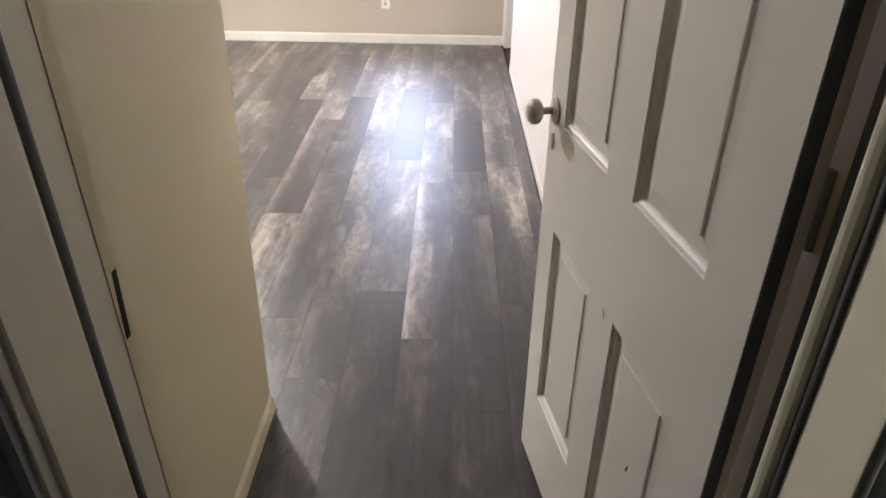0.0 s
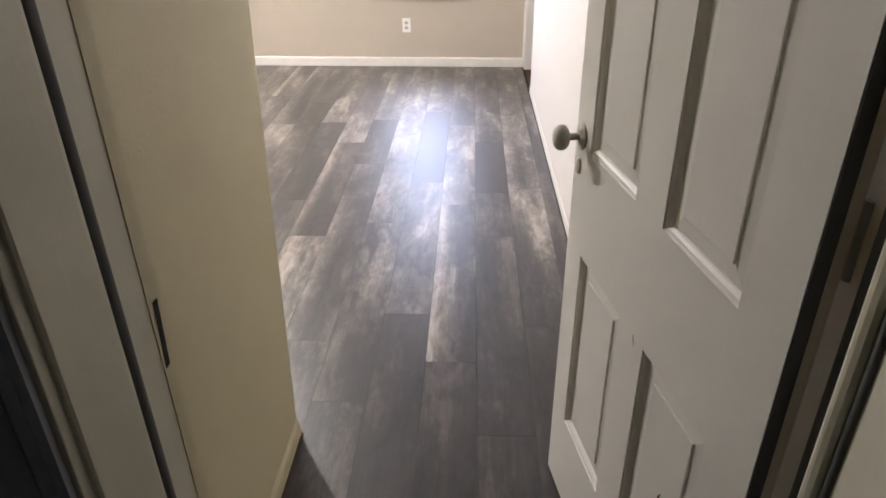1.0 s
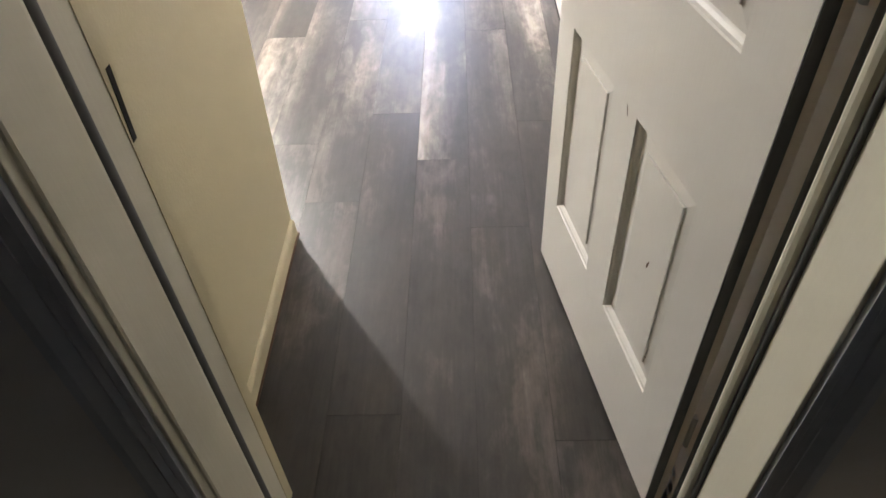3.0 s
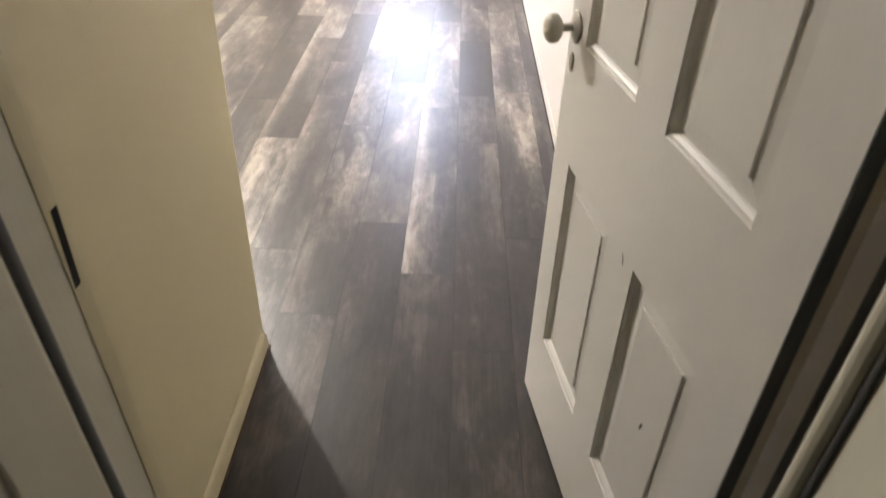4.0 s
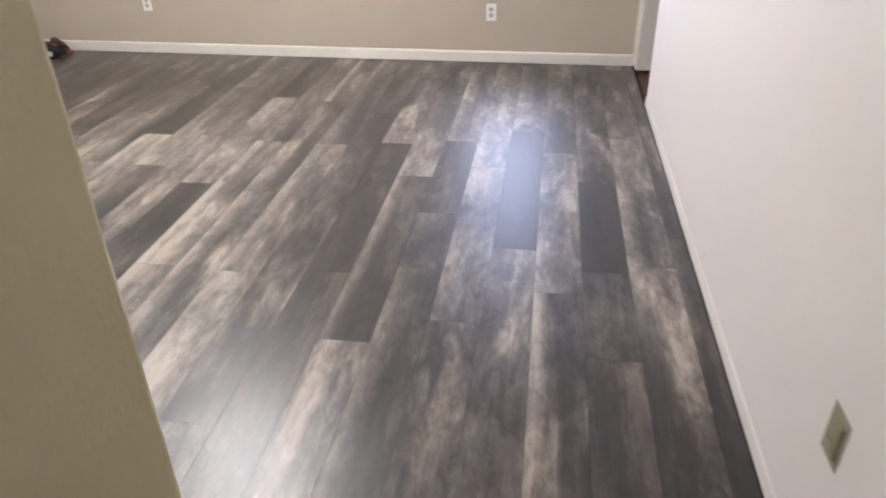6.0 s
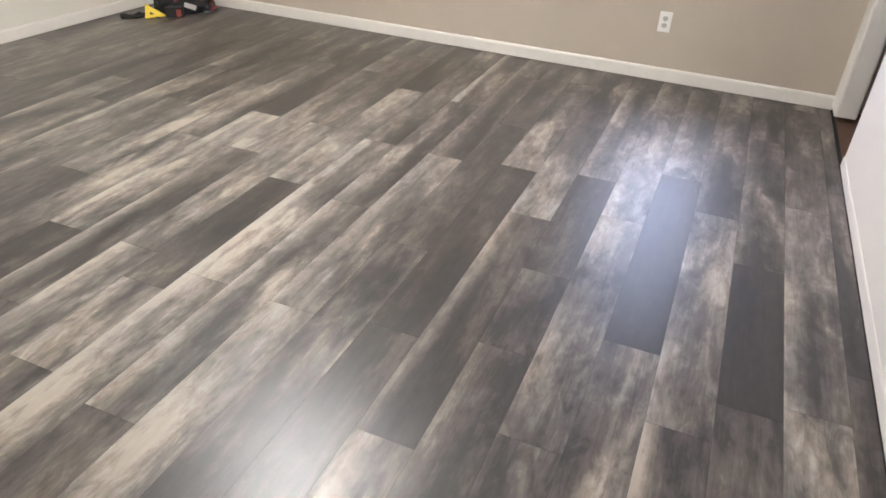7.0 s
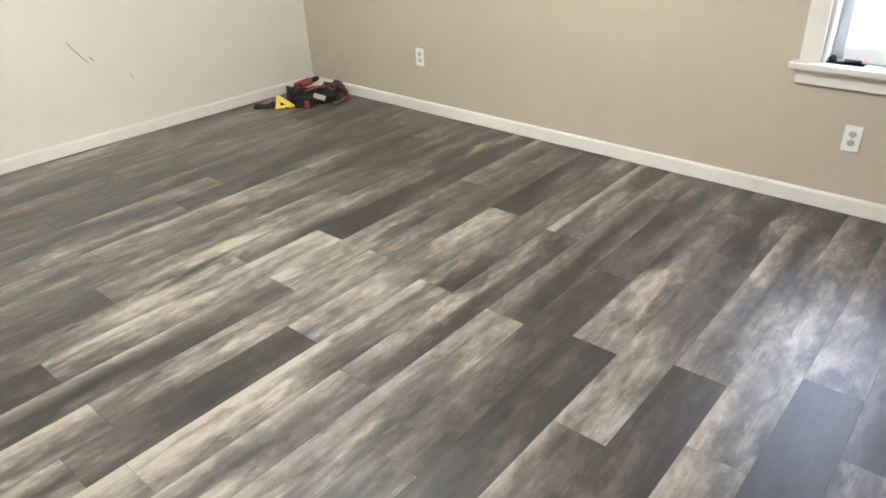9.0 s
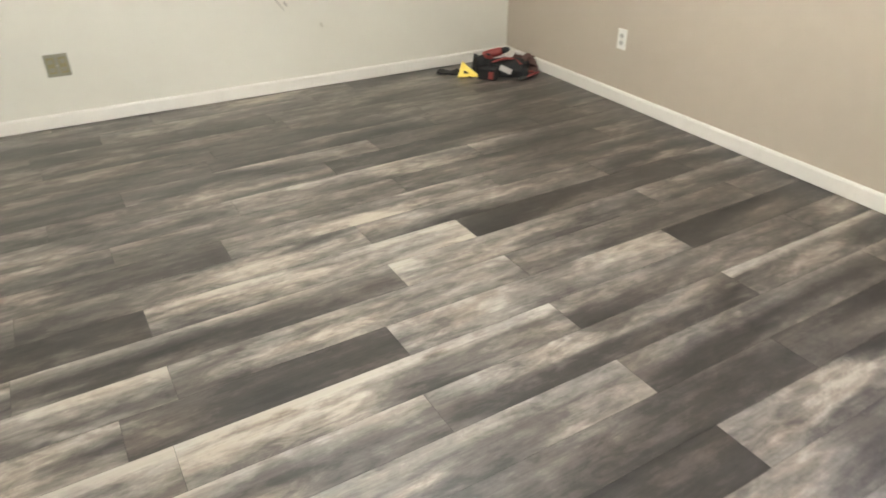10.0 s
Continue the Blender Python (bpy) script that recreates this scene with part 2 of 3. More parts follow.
def joined_boxes(boxes, bevel=0.0):
    bm = bmesh.new()
    for b in boxes:
        add_box(bm, *b, bevel=bevel)
    return bm


def extrude_profile(profile, length, axis_matrix):
    """A closed 2D profile (a, b) swept along local z by length, placed by axis_matrix."""
    bm = bmesh.new()
    low = [bm.verts.new((a, b, 0)) for a, b in profile]
    high = [bm.verts.new((a, b, length)) for a, b in profile]
    bm.faces.new(low)
    bm.faces.new(high)
    k = len(profile)
    for i in range(k):
        bm.faces.new((low[i], low[(i + 1) % k], high[(i + 1) % k], high[i]))
    bmesh.ops.transform(bm, matrix=axis_matrix, verts=bm.verts)
    return bm


def lathe(profile, steps=24, m=None):
    """Rings of (radius, height) turned round z."""
    bm = bmesh.new()
    rings = []
    for r, h in profile:
        rings.append([bm.verts.new((r * math.cos(2 * math.pi * i / steps), r * math.sin(2 * math.pi * i / steps), h)) for i in range(steps)])
    for a, b in zip(rings, rings[1:]):
        for i in range(steps):
            bm.faces.new((a[i], a[(i + 1) % steps], b[(i + 1) % steps], b[i]))
    bm.faces.new(rings[0])
    bm.faces.new(rings[-1])
    if m is not None:
        bmesh.ops.transform(bm, matrix=m, verts=bm.verts)
    return bm


def structure(ob, label, category):
    return tagged(ob, label, category, kind="structure")


# ---- plan ----
CEIL = 2.44
XR = 0.305           # face of the right wall
XL = -0.621          # face of the short entry wall
YC = 1.585           # its outside corner
JL, JR = -0.490, 0.262   # faces of the door jambs
JY0, JY1 = 0.570, 0.785   # hall edge and room edge of the jambs
R_END = 5.13         # where the right wall stops at the closet opening
FAR = pose(0.30, 5.925, 0, 0, 0, -2.0)      # along the far wall, y outward
LEFT = pose(-4.45, 6.07, 0, 0, 0, -92.26)    # along the left wall, y into the room

# ---- large structure ----
ceiling = structure(mesh_object("ceiling", box(-5.2, -1.7, CEIL, 1.6, 6.5, CEIL + 0.1), M_CEIL), "flat white painted bedroom ceiling", "ceiling")

# far wall with the window opening, in the wall's own frame (x = 0 at the right corner)
WX0, WX1, WZ0, WZ1 = -1.165, -0.505, 0.642, 1.82
far = mesh_object("wall_north", joined_boxes([
    (-5.0, 0, 0, WX0, 0.14, CEIL), (WX1, 0, 0, 0.9, 0.14, CEIL), (WX0, 0, 0, WX1, 0.14, WZ0), (WX0, 0, WZ1, WX1, 0.14, CEIL)]), M_TAN)
far.matrix_world = FAR
structure(far, "tan painted wall with a window", "wall")
left = mesh_object("wall_west", box(-0.1, -0.14, 0, 4.9, 0, CEIL), M_CREAM)
left.matrix_world = LEFT
structure(left, "scuffed cream painted bedroom wall", "wall")
structure(mesh_object("wall_south", box(-4.9, YC - 0.12, 0, XL - 0.12, YC, CEIL), M_CREAM), "cream painted wall behind the entry", "wall")
entry_bm = box(XL - 0.12, JY1, 0, XL, YC, CEIL, bevel=0.006)
for v in entry_bm.verts:      # its face is out of plumb
    if v.co.x > XL - 0.06:
        v.co.x += 0.028 * v.co.z
structure(mesh_object("wall_entry", entry_bm, M_YELLOW), "short yellowed cream entry wall with an outside corner", "wall")
structure(mesh_object("wall_east", box(XR, JY1, -0.02, XR + 0.12, R_END, CEIL, bevel=0.006), M_WHITE), "white painted bedroom wall beside the open door", "wall")
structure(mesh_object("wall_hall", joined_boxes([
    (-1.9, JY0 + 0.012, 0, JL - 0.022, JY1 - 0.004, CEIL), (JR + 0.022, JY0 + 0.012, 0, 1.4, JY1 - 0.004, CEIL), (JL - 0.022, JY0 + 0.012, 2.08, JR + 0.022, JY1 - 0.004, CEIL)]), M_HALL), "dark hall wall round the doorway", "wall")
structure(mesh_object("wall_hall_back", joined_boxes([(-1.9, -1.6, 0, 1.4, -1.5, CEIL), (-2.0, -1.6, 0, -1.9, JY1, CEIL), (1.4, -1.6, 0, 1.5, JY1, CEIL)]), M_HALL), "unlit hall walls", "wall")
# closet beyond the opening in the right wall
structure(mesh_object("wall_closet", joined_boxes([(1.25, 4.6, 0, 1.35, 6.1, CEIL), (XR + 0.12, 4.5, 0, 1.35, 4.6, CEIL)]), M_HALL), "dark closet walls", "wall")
structure(mesh_object("wall_east_lintel", box(XR, R_END, 2.06, XR + 0.12, 6.0, CEIL), M_WHITE), "white wall over the closet opening", "wall")
structure(mesh_object("closet_floor", box(0.318, R_END - 0.5, -0.02, 1.3, 6.0, -0.004), M_BARE), "bare brown subfloor in the closet", "floor")
pier_bm = box(0.295, 5.742, 0.022, 0.405, 5.94, 2.06, bevel=0.012)
structure(mesh_object("trim_closet", pier_bm, M_TRIM), "white painted closet jamb ending above the floor", "trim")

# ---- baseboards ----
def baseboard(name, length, m, label, material=M_TRIM, height=0.08, depth=0.013):
    prof = [(0, 0.004), (depth, 0.004), (depth, height - 0.012), (depth * 0.75, height - 0.004), (depth * 0.35, height), (0, height)]
    ob = mesh_object(name, extrude_profile([(a, b) for a, b in prof], length, Matrix(((0, 0, 1, 0), (1, 0, 0, 0), (0, 1, 0, 0), (0, 0, 0, 1)))), material)
    ob.matrix_world = m
    return structure(ob, label, "baseboard")


baseboard("baseboard_north", 4.78, FAR @ pose(0, 0, 0, 0, 0, 180), "white painted baseboard on the tan wall")
baseboard("baseboard_west", 4.6, LEFT, "white painted baseboard on the cream wall")
baseboard("baseboard_east", R_END - 0.82, pose(XR, 0.82, 0, 0, 0, 90), "thin white baseboard over a dark gap", M_WHITE, 0.055, 0.004)
baseboard("baseboard_entry", YC - JY1 - 0.03, pose(XL, YC - 0.012, 0, 0, 0, -90), "yellowed cream baseboard with a raw lower edge", M_YELLOW, 0.06, 0.012)
structure(mesh_object("trim_entry", box(XL, JY1 + 0.02, 0.0, XL + 0.016, YC - 0.004, 0.006), M_BARE), "raw brown strip along the entry baseboard", "trim")

# ---- door frame ----
frame_thing = structure(new("door_frame"), "cream painted door frame with stops and hall casing", "door frame")
part("jamb", box(JL - 0.02, JY0, 0, JL, JY1, 2.06, bevel=0.002), M_JAMB, frame_thing)
part("jamb", box(JR, JY0, 0, JR + 0.02, JY1, 2.06, bevel=0.002), M_JAMB, frame_thing)
part("head", box(JL - 0.02, JY0, 2.06, JR + 0.02, JY1, 2.08), M_JAMB, frame_thing)
for face, way in ((JL, 1), (JR, -1)):
    if way > 0:
        stop = [(0, 0.585), (0.004, 0.585), (0.006, 0.588), (0.006, 0.679), (0.005, 0.685), (0.003, 0.687), (0, 0.688)]
    else:
        stop = [(0, 0.678), (0.005, 0.678), (0.010, 0.682), (0.013, 0.688), (0.014, 0.693), (0.012, 0.698), (0.011, 0.700), (0.007, 0.705), (0, 0.708)]
    part("stop", extrude_profile([(face + way * a, b) for a, b in stop], 2.06, Matrix.Identity(4)), M_JAMB, frame_thing, "rounded door stop")
    # hall casing, its blue-grey colour standing for shade
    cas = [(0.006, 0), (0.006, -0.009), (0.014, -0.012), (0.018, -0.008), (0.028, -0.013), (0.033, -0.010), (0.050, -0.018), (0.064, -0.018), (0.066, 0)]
    part("casing", extrude_profile([(face - way * a, JY0 + b) for a, b in cas], 2.12, Matrix.Identity(4)), M_SHADETRIM, frame_thing, "moulded hall casing coloured blue-grey for the hall's shade")
part("casing", extrude_profile([(JL - 0.006, JY1), (JL - 0.006, JY1 + 0.010), (JL - 0.040, JY1 + 0.014), (JL - 0.055, JY1 + 0.012), (JL - 0.056, JY1)], 2.12, Matrix.Identity(4)), M_JAMB, frame_thing)
# added strips: their dark colour draws the shade lines along both stops
part("shade_strip", lathe([(0.006, 0.0), (0.006, 2.05)], 14, Matrix.Translation((JL + 0.001, 0.697, 0.002)) @ Matrix.Diagonal((1, 1.45, 1, 1))), M_GROOVE, frame_thing, "added grey strip for the shaded groove by the stop", True)
part("shade_strip", lathe([(0.005, 0.0), (0.005, 2.05)], 10, Matrix.Translation((JR - 0.002, 0.717, 0.002)) @ Matrix.Diagonal((1.0, 1.7, 1, 1))), M_GROOVEDARK, frame_thing, "added dark strip for the shade line by the stop", True)
part("shade_strip", lathe([(0.004, 0.0), (0.004, 2.05)], 10, Matrix.Translation((JR - 0.001, 0.672, 0.002)) @ Matrix.Diagonal((1.0, 1.6, 1, 1))), M_GROOVEDARK, frame_thing, "added dark strip for the shade line by the stop", True)
part("rabbet", box(JL - 0.0005, 0.757, 0.0, JL + 0.0014, JY1 - 0.001, 2.05), M_YELLOW, frame_thing, "yellowed cream latch edge")
part("rabbet", box(JR - 0.0012, 0.728, 0.0, JR + 0.0005, JY1 - 0.001, 2.05), M_HINGEBROWN, frame_thing, "light brown hinge rabbet")
for cz, ch, cy in ((0.03, 0.035, 0.752), (0.085, 0.022, 0.746), (0.13, 0.012, 0.755)):
    flake = bmesh.new()
    ring = [flake.verts.new((JR - 0.0026, cy + 0.011 * (0.7 + 0.6 * random.random()) * math.cos(a), cz + ch * (0.7 + 0.5 * random.random()) * math.sin(a))) for a in [i * math.pi / 5 for i in range(10)]]
    flake.faces.new(ring)
    bmesh.ops.solidify(flake, geom=flake.faces[:], thickness=0.001)
    part("paint_flake", flake, M_PLASTIC, frame_thing, "peeling pale paint flake")
part("strike_slot", extrude_profile([(JL - 0.004, 0.7605), (JL + 0.0022, 0.7605), (JL + 0.0022, 0.7705), (JL - 0.004, 0.7705)], 0.088, Matrix(((1, 0, 0, 0), (0, 1, 0.08, 0.0), (0, 0, 1, 0.893), (0, 0, 0, 1)))), M_SLOT, frame_thing, "black strike opening")

# ---- six-panel door, swung open into the room ----
DW, DH, DT = 0.734, 2.03, 0.035
door = structure(new("door_1"), "off-white six-panel wooden door standing open", "door")
door.matrix_world = Matrix.Translation((0.087, 1.471, 0.012)) @ Matrix(((0.1825, 0.983, 0, 0), (-0.983, 0.1825, 0, 0), (0, 0, 1, 0), (0, 0, 0, 1)))
PANEL_U = ((0.087, 0.309), (0.413, 0.633))
PANEL_Z = ((0.235, 0.691), (0.918, 1.600), (1.705, 1.910))


def door_leaf():
    """The leaf's frame: stiles and rails as one slab with six openings."""
    us = [0, PANEL_U[0][0], PANEL_U[0][1], PANEL_U[1][0], PANEL_U[1][1], DW]
    zs = [0] + [z for p in PANEL_Z for z in p] + [DH]
    bm = bmesh.new()
    grid = [[[bm.verts.new((u, y, z)) for z in zs] for u in us] for y in (0.0, DT)]
    for i in range(len(us) - 1):
        for j in range(len(zs) - 1):
            if i % 2 and j % 2:
                for a, b in (((i, j), (i + 1, j)), ((i + 1, j), (i + 1, j + 1)), ((i + 1, j + 1), (i, j + 1)), ((i, j + 1), (i, j))):
                    bm.faces.new((grid[0][a[0]][a[1]], grid[0][b[0]][b[1]], grid[1][b[0]][b[1]], grid[1][a[0]][a[1]]))
                continue
            for k in (0, 1):
                bm.faces.new((grid[k][i][j], grid[k][i + 1][j], grid[k][i + 1][j + 1], grid[k][i][j + 1]))
    last_u, last_z = len(us) - 1, len(zs) - 1
    for i in range(last_u):
        for j in (0, last_z):
            bm.faces.new((grid[0][i][j], grid[0][i + 1][j], grid[1][i + 1][j], grid[1][i][j]))
    for j in range(last_z):
        for i in (0, last_u):
            bm.faces.new((grid[0][i][j], grid[0][i][j + 1], grid[1][i][j + 1], grid[1][i][j]))
    return bm


def door_panel(u0, u1, z0, z1):
    """A raised panel with its sticking: sloped moulding, groove, bevel and flat field, both faces."""
    bm = bmesh.new()
    for side in (0, 1):
        rings = []
        for inset, depth in ((0.0, 0.0005), (0.0015, 0.003), (0.006, 0.005), (0.010, 0.009), (0.0125, 0.0125), (0.016, 0.0128), (0.040, 0.0100), (0.0404, 0.0075), (0.042, 0.0070)):
            y = depth if side == 0 else DT - depth
            rings.append([bm.verts.new(p) for p in ((u0 + inset, y, z0 + inset), (u1 - inset, y, z0 + inset), (u1 - inset, y, z1 - inset), (u0 + inset, y, z1 - inset))])
        for a, b in zip(rings, rings[1:]):
            for i in range(4):
                bm.faces.new((a[i], a[(i + 1) % 4], b[(i + 1) % 4], b[i]))
        bm.faces.new(rings[-1])
    return bm


part("leaf", door_leaf(), M_DOOR, door)
# thin dark strip colours in the black shade of the hinge gap
part("hinge_edge", box(DW + 0.0005, 0.001, 0.0, DW + 0.0025, 0.019, DH), M_SHADESTEEL, door, "hinge edge coloured dark for the gap's shade")
part("hinge_edge", box(DW + 0.0005, 0.0195, 0.0, DW + 0.0025, DT - 0.001, DH), M_HINGEBROWN, door, "light brown half of the hinge edge")
for u0, u1 in PANEL_U:
    for z0, z1 in PANEL_Z:
        part("panel", door_panel(u0, u1, z0, z1), M_DOOR, door)
KN = Matrix.Translation((0.033, 0, 0.936)) @ pose(0, 0, 0, 90)
knob = part("knob", lathe([(0.0085, 0.0), (0.0072, 0.010), (0.0072, 0.026), (0.010, 0.029), (0.018, 0.0315), (0.0242, 0.0365), (0.0262, 0.0435), (0.0245, 0.051), (0.019, 0.0565), (0.010, 0.0595), (0.003, 0.060)], 32, KN), M_KNOB, door, "dull painted metal door knob", True)
part("rose", lathe([(0.027, 0.0), (0.0275, 0.0025), (0.026, 0.004), (0.022, 0.0045), (0.017, 0.0075), (0.010, 0.0085)], 28, KN), M_KNOB, door, "round metal rose", True)
part("keyhole_plate", lathe([(0.011, 0.0), (0.011, 0.003), (0.008, 0.004)], 20, Matrix.Translation((0.031, 0, 0.872)) @ pose(0, 0, 0, 90) @ Matrix.Diagonal((0.75, 1.6, 1, 1))), M_NICKEL, door, "small oval keyhole plate")
chip_rng = random.Random(3)


def chip(u, z, w, h, lean, label):
    """A small flake of missing paint: a thin uneven oval on the door's face."""
    bm = bmesh.new()
    ring = [bm.verts.new((w * (0.8 + 0.5 * chip_rng.random()) * math.cos(a) + lean * h * math.sin(a), 0, h * (0.8 + 0.4 * chip_rng.random()) * math.sin(a))) for a in [i * math.pi / 5 for i in range(10)]]
    bm.faces.new(ring)
    bmesh.ops.solidify(bm, geom=bm.faces[:], thickness=0.0006)
    part("paint_chip", bm, M_BARE, door, label).location = (u, z[0], z[1])


chip(0.535, (0.0064, 0.475), 0.0025, 0.010, 0.3, "brown paint chip")
chip(0.375, (-0.0006, 0.685), 0.0016, 0.011, -0.4, "brown paint chip")
chip(0.600, (0.0064, 0.300), 0.0018, 0.003, 0.0, "brown paint chip")
for hz in (0.22, 1.02, 1.80):
    part("hinge", lathe([(0.006, 0), (0.006, 0.09)], 12, Matrix.Translation((DW + 0.006, DT + 0.004, hz))), M_NICKEL, door, "old painted hinge")

# ---- window ----
def window():
    w = structure(new("window_1"), "white window with painted casing and bright daylight outside", "window")
    w.matrix_world = FAR
    part("casing", box(WX0 - 0.082, -0.019, WZ0, WX0, 0.0, WZ1 + 0.08, bevel=0.003), M_TRIM, w)
    part("casing", box(WX1, -0.019, WZ0, WX1 + 0.082, 0.0, WZ1 + 0.08, bevel=0.003), M_TRIM, w)
    part("casing", box(WX0, -0.019, WZ1, WX1, 0.0, WZ1 + 0.08, bevel=0.003), M_TRIM, w)
    part("window_sill", box(WX0 - 0.112, -0.055, WZ0 - 0.028, WX1 + 0.112, 0.06, WZ0, bevel=0.005), M_TRIM, w)
    part("apron", box(WX0 - 0.085, -0.018, 0.548, WX1 + 0.085, -0.0005, WZ0 - 0.03, bevel=0.003), M_TRIM, w)
    for x0, x1 in ((WX0, WX0 + 0.018), (WX1 - 0.018, WX1)):
        part("jamb_liner", box(x0, 0.0, WZ0, x1, 0.14, WZ1), M_VINYL, w)
    part("jamb_liner", box(WX0, 0.0, WZ1 - 0.018, WX1, 0.14, WZ1), M_VINYL, w)
    mid = (WZ0 + WZ1) / 2
    for z0, z1, y in ((WZ0 + 0.004, mid + 0.02, 0.075), (mid - 0.02, WZ1 - 0.018, 0.105)):
        a, b = WX0 + 0.018, WX1 - 0.018
        sash = part("sash", joined_boxes([(a, y, z0, a + 0.045, y + 0.028, z1), (b - 0.045, y, z0, b, y + 0.028, z1), (a + 0.045, y, z0, b - 0.045, y + 0.028, z0 + 0.055), (a + 0.045, y, z1 - 0.04, b - 0.045, y + 0.028, z1)], 0.002), M_VINYL, w)
        pane = part("pane", box(a + 0.043, y + 0.011, z0 + 0.053, b - 0.043, y + 0.015, z1 - 0.038), M_GLASS, sash)
        pane.visible_shadow = False
    return w


window()

# ---- ground outside ----
M_LAWN = plain("pale_dry_ground", (0.30, 0.29, 0.25), 0.9, 0, 0.5, 2)
structure(mesh_object("ground", box(-60, 6.3, -0.6, 60, 120, -0.5), M_LAWN), "pale ground outside the window", "ground")

# daylight in the window's opening
day = new("window_daylight", bpy.data.lights.new("window_daylight", "AREA"))
day.data.shape, day.data.size, day.data.size_y = "RECTANGLE", WX1 - WX0 - 0.04, WZ1 - WZ0 - 0.04
day.data.energy, day.data.color = DAY_WATTS, (0.86, 0.85, 1.0)
day.matrix_world = FAR @ Matrix.Translation(((WX0 + WX1) / 2, 0.20, (WZ0 + WZ1) / 2)) @ pose(0, 0, 0, -90)

# ---- ceiling lamp ----
LAMP = (-2.12, 3.98)
lamp = tagged(new("ceiling_lamp"), "bare frosted bulb in a white ceiling holder", "ceiling lamp")
lamp.location = (*LAMP, CEIL)
part("holder", lathe([(0.055, 0.0), (0.057, -0.012), (0.045, -0.022), (0.026, -0.028), (0.024, -0.048)], 28), M_PLASTIC, lamp, "", True)
part("bulb", lathe([(0.014, -0.048), (0.020, -0.058), (0.038, -0.078), (0.049, -0.103), (0.050, -0.122), (0.043, -0.144), (0.026, -0.160), (0.005, -0.166)], 28), M_DOME, lamp, "lit frosted bulb", True)

# ---- outlets ----
def outlet(m, label):
    o = tagged(new("outlet"), label, "outlet", "wall outlets")
    o.matrix_world = m
    part("cover_plate", box(-0.035, -0.006, -0.057, 0.035, 0.0, 0.057, bevel=0.003), M_PLASTIC, o)
    for z in (-0.0195, 0.0195):
        s = part("socket", lathe([(0.0165, 0.0), (0.0165, 0.0015), (0.0155, 0.002)], 20, Matrix.Translation((0, -0.006, z)) @ pose(0, 0, 0, 90) @ Matrix.Diagonal((1, 0.86, 1, 1))), M_SOCKET, o)
        for x in (-0.0063, 0.0063):
            part("slot", box(x - 0.0012, -0.0088, z - 0.001, x + 0.0012, -0.0075, z + 0.0075), M_SLOT, s)
        part("slot", lathe([(0.0025, 0.0), (0.0025, 0.0008)], 10, Matrix.Translation((0, -0.008, z - 0.008)) @ pose(0, 0, 0, 90)), M_SLOT, s)
    part("screw", lathe([(0.003, 0), (0.003, 0.001)], 10, Matrix.Translation((0, -0.006, 0)) @ pose(0, 0, 0, 90)), M_NICKEL, o)
    return o


outlet(FAR @ pose(-0.977, 0, 0.342), "white duplex outlet under the window")
outlet(FAR @ pose(-3.555, 0, 0.370), "white duplex outlet near the room corner")


def open_box(m, w, h, label, gangs):
    """A wall box with no cover: dark rim, dusty receptacle bodies inside."""
    o = tagged(new("wall_box"), label, "wall box", "uncovered wall boxes")
    o.matrix_world = m
    part("rim", joined_boxes([(-w / 2, -0.0025, -h / 2, w / 2, -0.001, h / 2)]), M_BOX, o)
    g = w / gangs
    for i in range(gangs):
        x = -w / 2 + g * (i + 0.5)
        part("receptacle", box(x - g * 0.33, -0.007, -h * 0.36, x + g * 0.33, -0.002, h * 0.36, bevel=0.002), M_BRASS, o)
        for z in (-h * 0.18, h * 0.18):
            part("socket", box(x - g * 0.2, -0.0085, z - h * 0.09, x + g * 0.2, -0.0072, z + h * 0.09), M_BOX, o)
    part("screw", lathe([(0.004, 0.0), (0.004, 0.002)], 10, Matrix.Translation((0, -0.0085, 0)) @ pose(0, 0, 0, 90)), M_NICKEL, o)
    return o


open_box(pose(XR, 2.18, 0.392, 0, 0, -90), 0.075, 0.115, "uncovered dusty outlet box in the white wall", 1)
open_box(LEFT @ pose(2.875, 0, 0.340, 0, 0, 180), 0.118, 0.120, "uncovered double outlet box in the cream wall", 2)

# ---- scuffs on the cream wall ----
def scuff(y, z0, dy, dz, width, label, material):
    """A thin scrape from (y, z0), lying on the wall."""
    n = math.hypot(dy, dz)
    bm = bmesh.new()
    steps = 8
    a, b = [], []
    for i in range(steps + 1):
        s = i / steps
        half = width * (0.25 + 0.75 * math.sin(math.pi * (0.15 + 0.8 * s))) * 0.5
        cx, cz = s * dy + 0.003 * math.sin(5 * s), s * dz
        a.append(bm.verts.new((cx - half * dz / n, 0.002, cz + half * dy / n)))
        b.append(bm.verts.new((cx + half * dz / n, 0.002, cz - half * dy / n)))
    for i in range(steps):
        bm.faces.new((a[i], a[i + 1], b[i + 1], b[i]))
    bmesh.ops.solidify(bm, geom=bm.faces[:], thickness=0.001)
    ob = mesh_object("scuff_mark", bm, material)
    ob.matrix_world = LEFT @ pose(y, 0, z0)
    return structure(ob, label, "scuff mark")


scuff(1.70, 0.650, -0.10, -0.158, 0.006, "thin dark slanting scrape on the cream wall", M_SCUFF)
scuff(1.592, 0.545, -0.016, -0.032, 0.008, "short dark scrape beside the long one", M_SCUFF)
scuff(1.376, 0.400, -0.010, -0.034, 0.013, "small grey dent in the cream wall", M_PATCH)

